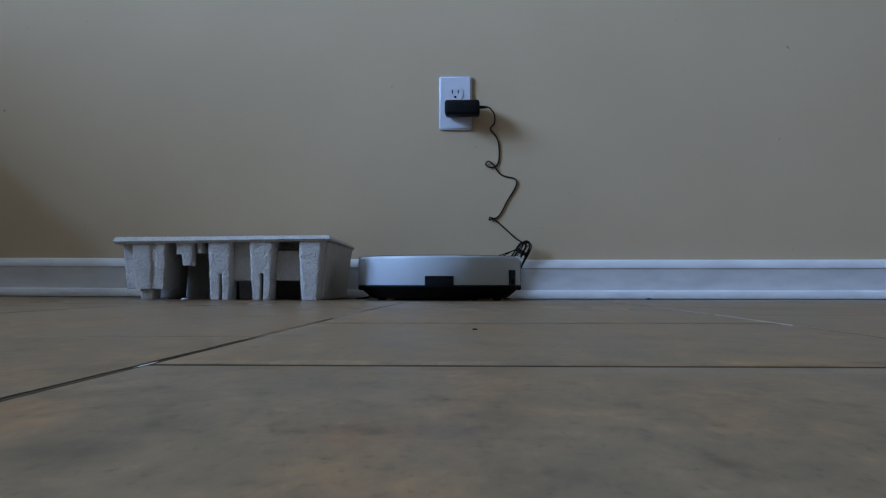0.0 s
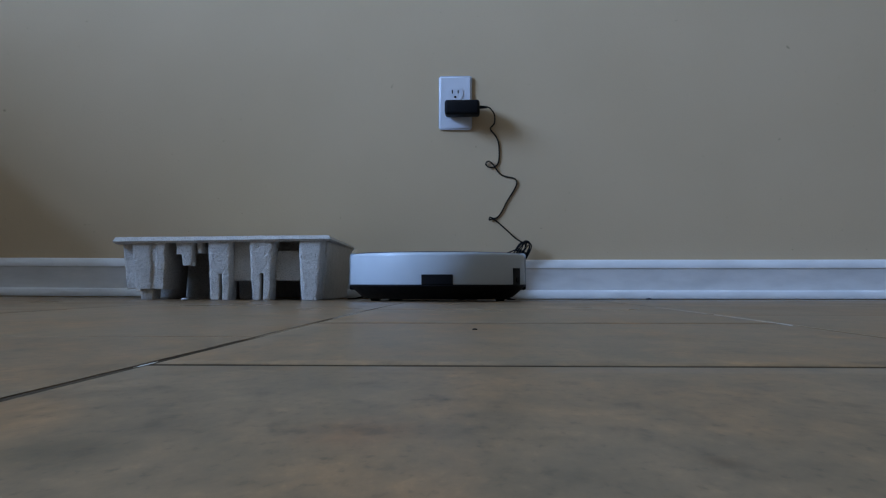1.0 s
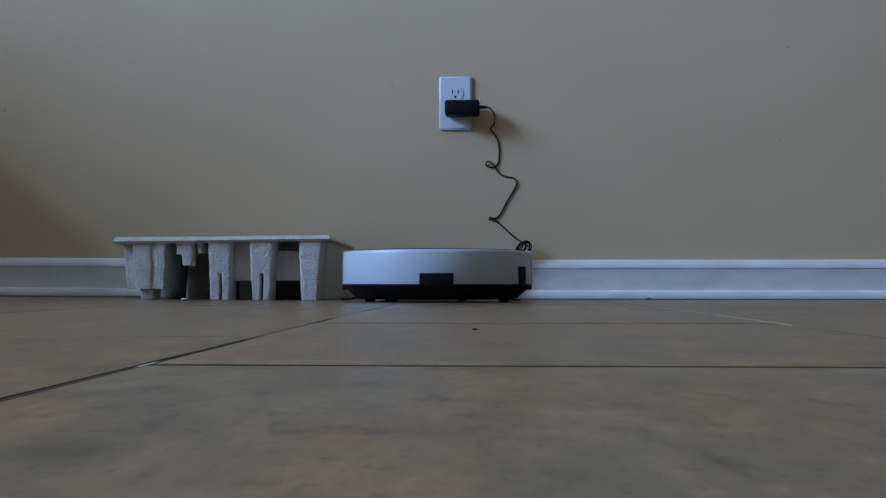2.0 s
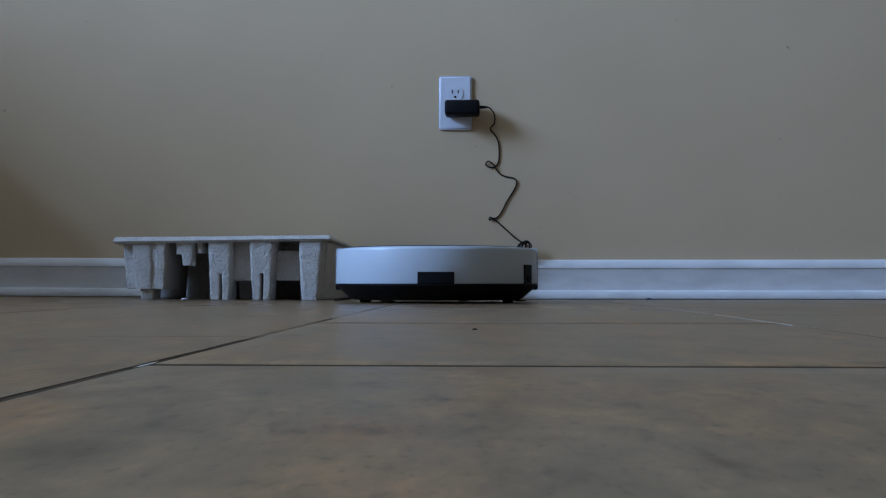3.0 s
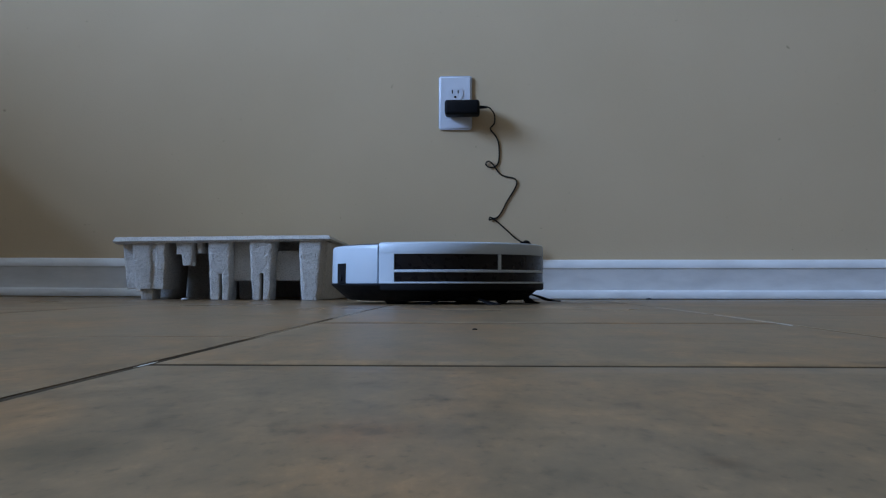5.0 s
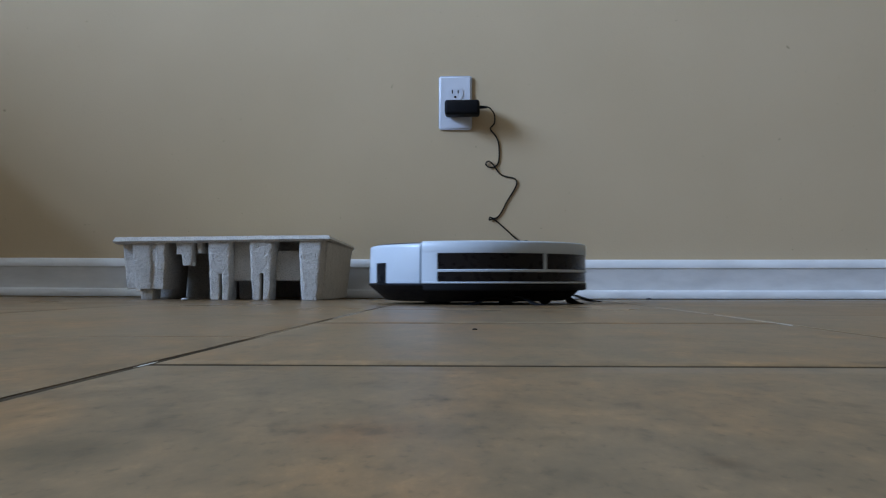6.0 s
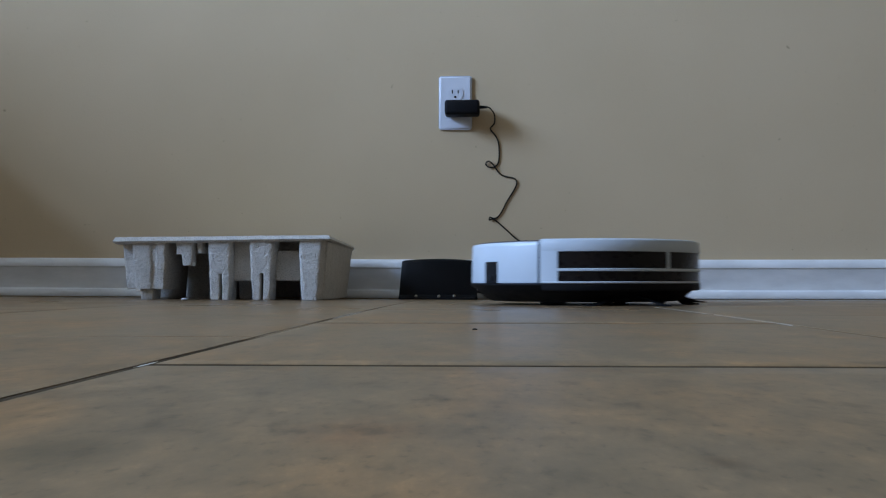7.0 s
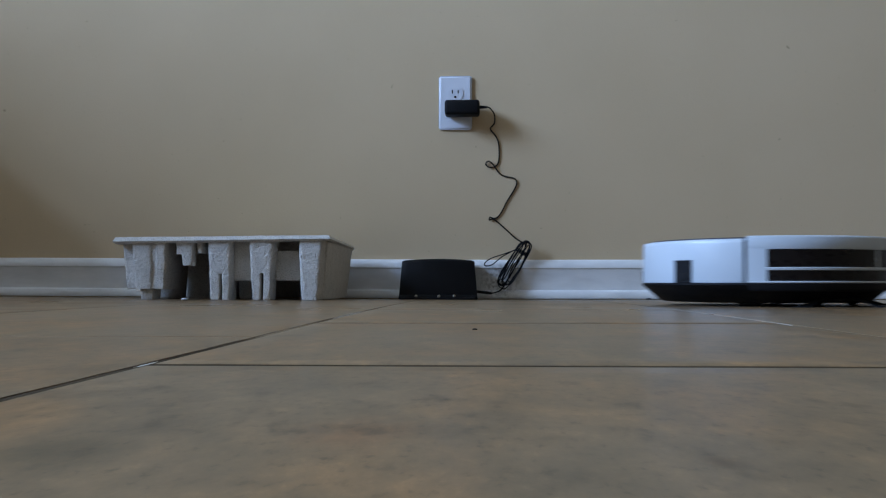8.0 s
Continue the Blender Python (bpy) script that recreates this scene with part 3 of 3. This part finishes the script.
def pulp_tray():
    t = thing("pulp_tray", pose(0, 0, floor_z(-0.455, 1.66)), "grey moulded pulp packing tray resting on its pockets", "packing tray")
    part("rim", pulp_rim(), PULP, t)
    zt = 0.106
    blocks = [
        # first group: two ribs, a set-back strip and a foot
        ((-0.643, -0.612), (-0.634, -0.612), 1.618, 1.68, 0.0195, zt), ((-0.622, -0.583), (-0.615, -0.583), 1.605, 1.68, 0.0190, zt),
        ((-0.579, -0.557), (-0.579, -0.562), 1.605, 1.70, 0.0190, zt), ((-0.588, -0.573), (-0.588, -0.573), 1.6085, 1.68, 0.0200, zt), ((-0.609, -0.583), (-0.607, -0.585), 1.616, 1.66, 0.0, 0.022),
        # short hanging tabs
        ((-0.542, -0.508), (-0.541, -0.511), 1.606, 1.635, 0.081, zt), ((-0.531, -0.510), (-0.528, -0.512), 1.605, 1.632, 0.061, 0.084), ((-0.505, -0.494), (-0.504, -0.496), 1.612, 1.65, 0.083, zt),
        # split pockets
        ((-0.4845, -0.4410), (-0.4815, -0.4425), 1.604, 1.662, 0.0460, zt), ((-0.4815, -0.4615), (-0.4785, -0.4615), 1.604, 1.660, 0.0, 0.048), ((-0.4580, -0.4425), (-0.4580, -0.4445), 1.605, 1.660, 0.0, 0.048),
        ((-0.4105, -0.3650), (-0.4065, -0.3695), 1.604, 1.662, 0.0470, zt), ((-0.4065, -0.3885), (-0.4030, -0.3885), 1.604, 1.660, 0.0, 0.049), ((-0.3845, -0.3695), (-0.3845, -0.3730), 1.605, 1.660, 0.0, 0.049),
        # corner pocket
        ((-0.3220, -0.2780), (-0.3165, -0.2870), 1.604, 1.664, 0.0, zt)]
    for k, b in enumerate(blocks):
        part("pocket", pulp_block(*b, seed=k * 3.1), PULP, t)
    webs = [((-0.446, -0.404), (-0.446, -0.404), 1.626, 1.66, 0.0345, zt), ((-0.452, -0.396), (-0.450, -0.400), 1.690, 1.73, 0.0, 0.040),
            ((-0.372, -0.300), (-0.372, -0.300), 1.640, 1.67, 0.0345, 0.088), ((-0.385, -0.300), (-0.385, -0.300), 1.675, 1.70, 0.086, zt), ((-0.365, -0.32), (-0.362, -0.322), 1.86, 1.89, 0.0, zt),
            ((-0.59, -0.48), (-0.585, -0.485), 1.80, 1.85, 0.0, zt), ((-0.62, -0.40), (-0.61, -0.40), 1.90, 1.945, 0.0, zt), ((-0.41, -0.29), (-0.41, -0.29), 1.90, 1.945, 0.0, zt), ((-0.628, -0.570), (-0.62, -0.578), 1.70, 1.79, 0.0, zt)]
    for k, b in enumerate(webs):
        part("web", pulp_block(*b, seed=50 + k, rough=0.5, fine=0.004), PULP, t)
    part("side_wall", pulp_block((-0.290, -0.272), (-0.298, -0.283), 1.640, 1.950, 0.0, zt - 0.002, seed=71, rough=0.7, fine=0.004), PULP, t)
    return t


pulp_tray()


# ---- small marks on the floor ----
def crumb(x, y, s, material=RUBBER, label="tiny dark crumb lying on the floor tile"):
    bm = bmesh.new()
    bmesh.ops.create_icosphere(bm, subdivisions=2, radius=s, matrix=pose(x, y, floor_z(x, y) + s * 0.35) @ Matrix.Diagonal((1.6, 1.2, 0.5, 1)))
    for v in bm.verts:
        v.co += Vector(noise.noise_vector(v.co * 700)) * s * 0.25
    ob = new("crumb", finish("crumb", bm, material))
    tagged(ob, label, "crumb", "crumbs on the floor")


crumb(-0.0036, 0.5336, 0.0010)
crumb(0.355, 1.96, 0.004)
# white lump added for the bright spot of light under the tray
crumb(-0.5190, 1.590, 0.0038, PLATE, "small white lump in place of light showing under the tray")


# ---- floor tiles ----
def floor():
    bm = bmesh.new()
    nx, ny = 40, 48
    pts = {}
    for i in range(nx + 1):
        for j in range(ny + 1):
            x, y = WALL_X + (EAST_X - WALL_X) * i / nx, SOUTH_Y + (WALL_Y - SOUTH_Y) * j / ny
            pts[i, j] = bm.verts.new((x, y, floor_z(x, y) - 0.00035))
    for i in range(nx):
        for j in range(ny):
            bm.faces.new((pts[i, j], pts[i + 1, j], pts[i + 1, j + 1], pts[i, j + 1]))
    low = [bm.verts.new(c) for c in ((WALL_X, SOUTH_Y, -0.06), (EAST_X, SOUTH_Y, -0.06), (EAST_X, WALL_Y, -0.06), (WALL_X, WALL_Y, -0.06))]
    bm.faces.new(low)
    f = structure("floor", bm, GROUT, "beige ceramic tile floor with dark brown joints")
    # stretches of joint that were filled again with paler grout
    right = JOINT_X + TILE_W
    for x, ya, yb, half, material, told in ((JOINT_X, 0.66, 0.93, 0.0009, PALE, "paler refilled grout"), (JOINT_X, 0.295, 0.318, 0.0009, PALE, "paler refilled grout"), (right, 0.60, 0.80, 0.0012, PALE, "paler refilled grout"),
                                            (right, 0.82, 1.06, 0.0008, PALE, "paler refilled grout"), (JOINT_X, 0.43, 0.66, 0.0018, FLUSH, "tile-coloured grout filled flush"), (JOINT_X, 0.94, 1.9, 0.0017, FLUSH, "tile-coloured grout filled flush"), (right, 0.20, 0.598, 0.0036, FLUSH, "tile-coloured grout filled flush")):
        bm = bmesh.new()
        n = 24
        rows = []
        for i in range(n + 1):
            y = ya + (yb - ya) * i / n
            w = half * min(1.0, 4 * i / n + 0.1, 4 * (n - i) / n + 0.1) * (0.8 + 0.5 * noise.noise((x * 9, y * 60, 2)))
            rows.append([bm.verts.new((x + k * w, y, floor_z(x, y) - 0.0001 - 0.0002 * abs(k))) for k in (-1, 0, 1)])
        for p, q in zip(rows, rows[1:]):
            for k in (0, 1):
                bm.faces.new((p[k], p[k + 1], q[k + 1], q[k]))
        part("joint_filling", bm, material, f, told)
    rnd = random.Random(9)
    far_verts, far_faces = [], []

    def tile(name, verts, faces):
        me = bpy.data.meshes.new(name)
        me.from_pydata(verts, [], faces)
        me.materials.append(TILE)
        me.polygons.foreach_set("use_smooth", [True] * len(me.polygons))
        me.set_sharp_from_angle(angle=radians(50))
        ob = new(name, me)
        ob.parent = f
        return ob

    gap, gap_y, lip = 0.0019, 0.0042, 0.0008
    i0, i1 = math.floor((WALL_X - JOINT_X) / TILE_W), math.ceil((EAST_X - JOINT_X) / TILE_W)
    j0, j1 = math.floor((SOUTH_Y - JOINT_Y) / TILE_W), math.ceil((WALL_Y - JOINT_Y) / TILE_W)
    for i in range(i0, i1):
        for j in range(j0, j1 + 2):
            x0, x1 = max(WALL_X, JOINT_X + i * TILE_W + gap), min(EAST_X, JOINT_X + (i + 1) * TILE_W - gap)
            bond = 0.5 * TILE_W if i % 2 else 0.0
            gap_y = 0.0007 if i % 2 else 0.0042
            y0, y1 = max(SOUTH_Y, JOINT_Y + bond + (j - 1) * TILE_W + gap_y), min(WALL_Y, JOINT_Y + bond + j * TILE_W - gap_y)
            if x1 - x0 < 0.01 or y1 - y0 < 0.01:
                continue
            h = rnd.uniform(-0.00006, 0.00006)
            verts, faces, m = [], [], 17
            drop = 0.0001 if i % 2 else 0.0003
            cut = lambda a, b: [a, a + lip] + [a + lip + (b - a - 2 * lip) * q / 15 for q in range(1, 15)] + [b - lip, b]
            for a, x in enumerate(cut(x0, x1)):
                for b, y in enumerate(cut(y0, y1)):
                    rim = a in (0, m) or b in (0, m)
                    chip = 0.0007 * noise.noise((x * 70, y * 70, i)) if rim else 0
                    verts.append((x + (chip if a in (0, m) else 0), y + (chip * 1.2 if b in (0, m) else 0), floor_z(x, y) + h - (drop if rim else 0)))
            for a in range(m):
                for b in range(m):
                    k = a * (m + 1) + b
                    faces.append((k, k + m + 1, k + m + 2, k + 1))
            ring = [a * (m + 1) for a in range(m)] + [m * (m + 1) + b for b in range(m)] + [a * (m + 1) + m for a in range(m, 0, -1)] + list(range(m, 0, -1))
            base = len(verts)
            verts += [(verts[k][0], verts[k][1], verts[k][2] - 0.004) for k in ring]
            for q in range(len(ring)):
                w = (q + 1) % len(ring)
                faces.append((ring[q], base + q, base + w, ring[w]))
            if -1.5 < x0 < 1.3 and y0 > -0.4:
                tile("tile", verts, faces)
            else:
                far_faces += [tuple(k + len(far_verts) for k in q) for q in faces]
                far_verts += verts
    tagged(tile("tiles_beyond", far_verts, far_faces), kind="stuff")


floor()


# ---- movement ----
def rest(x, y, turn, tip=0.0):
    """The vacuum standing on the floor, heading turn degrees from +x; tip lifts its nose."""
    return pose(x, y, floor_z(x, y), 0, -tip, turn)


def motions():
    way = [(t, x, y, 92.3) for t, x, y in ((0.0, -0.0776, 1.7290), (0.5, -0.0762, 1.6560), (1.0, -0.0749, 1.5960), (1.5, -0.0725, 1.5372), (1.7, -0.0717, 1.5154), (2.8, -0.0678, 1.4115), (3.0, -0.0668, 1.3905), (3.5, -0.0648, 1.3370))]
    way += [(t, -0.0636, 1.3330, turn) for t, turn in ((3.7, 91.5), (3.8, 85.0), (3.9, 73.0), (4.0, 61.2), (4.1, 50.2), (4.2, 39.6), (4.3, 28.9), (4.4, 17.0), (4.5, 5.0), (4.6, -7.6), (4.7, -18.8), (4.8, -25.5), (4.95, -27.6), (5.1, -27.7))]
    way += [(5.45, -0.0535, 1.3265, -27.7), (5.8, -0.0285, 1.3140, -27.7), (6.0, -0.0060, 1.3040, -27.7), (6.2, 0.0180, 1.2935, -27.7), (6.5, 0.0578, 1.2790, -27.4), (6.8, 0.1048, 1.2640, -27.0),
            (7.0, 0.1390, 1.2565, -26.7), (7.2, 0.1755, 1.2500, -26.3), (7.4, 0.2152, 1.2430, -25.7), (7.6, 0.2603, 1.2330, -25.0), (7.8, 0.3110, 1.2225, -24.4), (8.0, 0.3640, 1.2020, -24.0)]
    walk(vacuum, [(t, rest(x, y, turn)) for t, x, y, turn in way])
    # the left side brush turns
    brush = [o for o in vacuum.children if o.name.startswith("side_brush") and o.location.y > 0][0]
    walk(brush, [(k / 2, pose(0.088, 0.088, 0, 0, 0, 27.6 - 120 * (k / 2 - 6.35))) for k in range(17)])
    # each drive wheel rolls by the ground that it covers
    times = [k / 10 for k in range(81)]
    xs, ys, turns = (np.interp(times, [w[0] for w in way], [w[k] for w in way]) for k in (1, 2, 3))
    for wheel in [o for o in vacuum.children if o.name.startswith("wheel")]:
        side = wheel.location.y
        rolled, rows = 0.0, []
        for k, t in enumerate(times):
            if k:
                head = radians((turns[k] + turns[k - 1]) / 2)
                ahead = (xs[k] - xs[k - 1]) * math.cos(head) + (ys[k] - ys[k - 1]) * math.sin(head)
                rolled += math.degrees((ahead - side * radians(turns[k] - turns[k - 1])) / 0.031)
            rows.append((t, pose(0, side, 0.031, 90, 0, 0) @ pose(0, 0, 0, 0, 0, -rolled)))
        walk(wheel, rows)


motions()
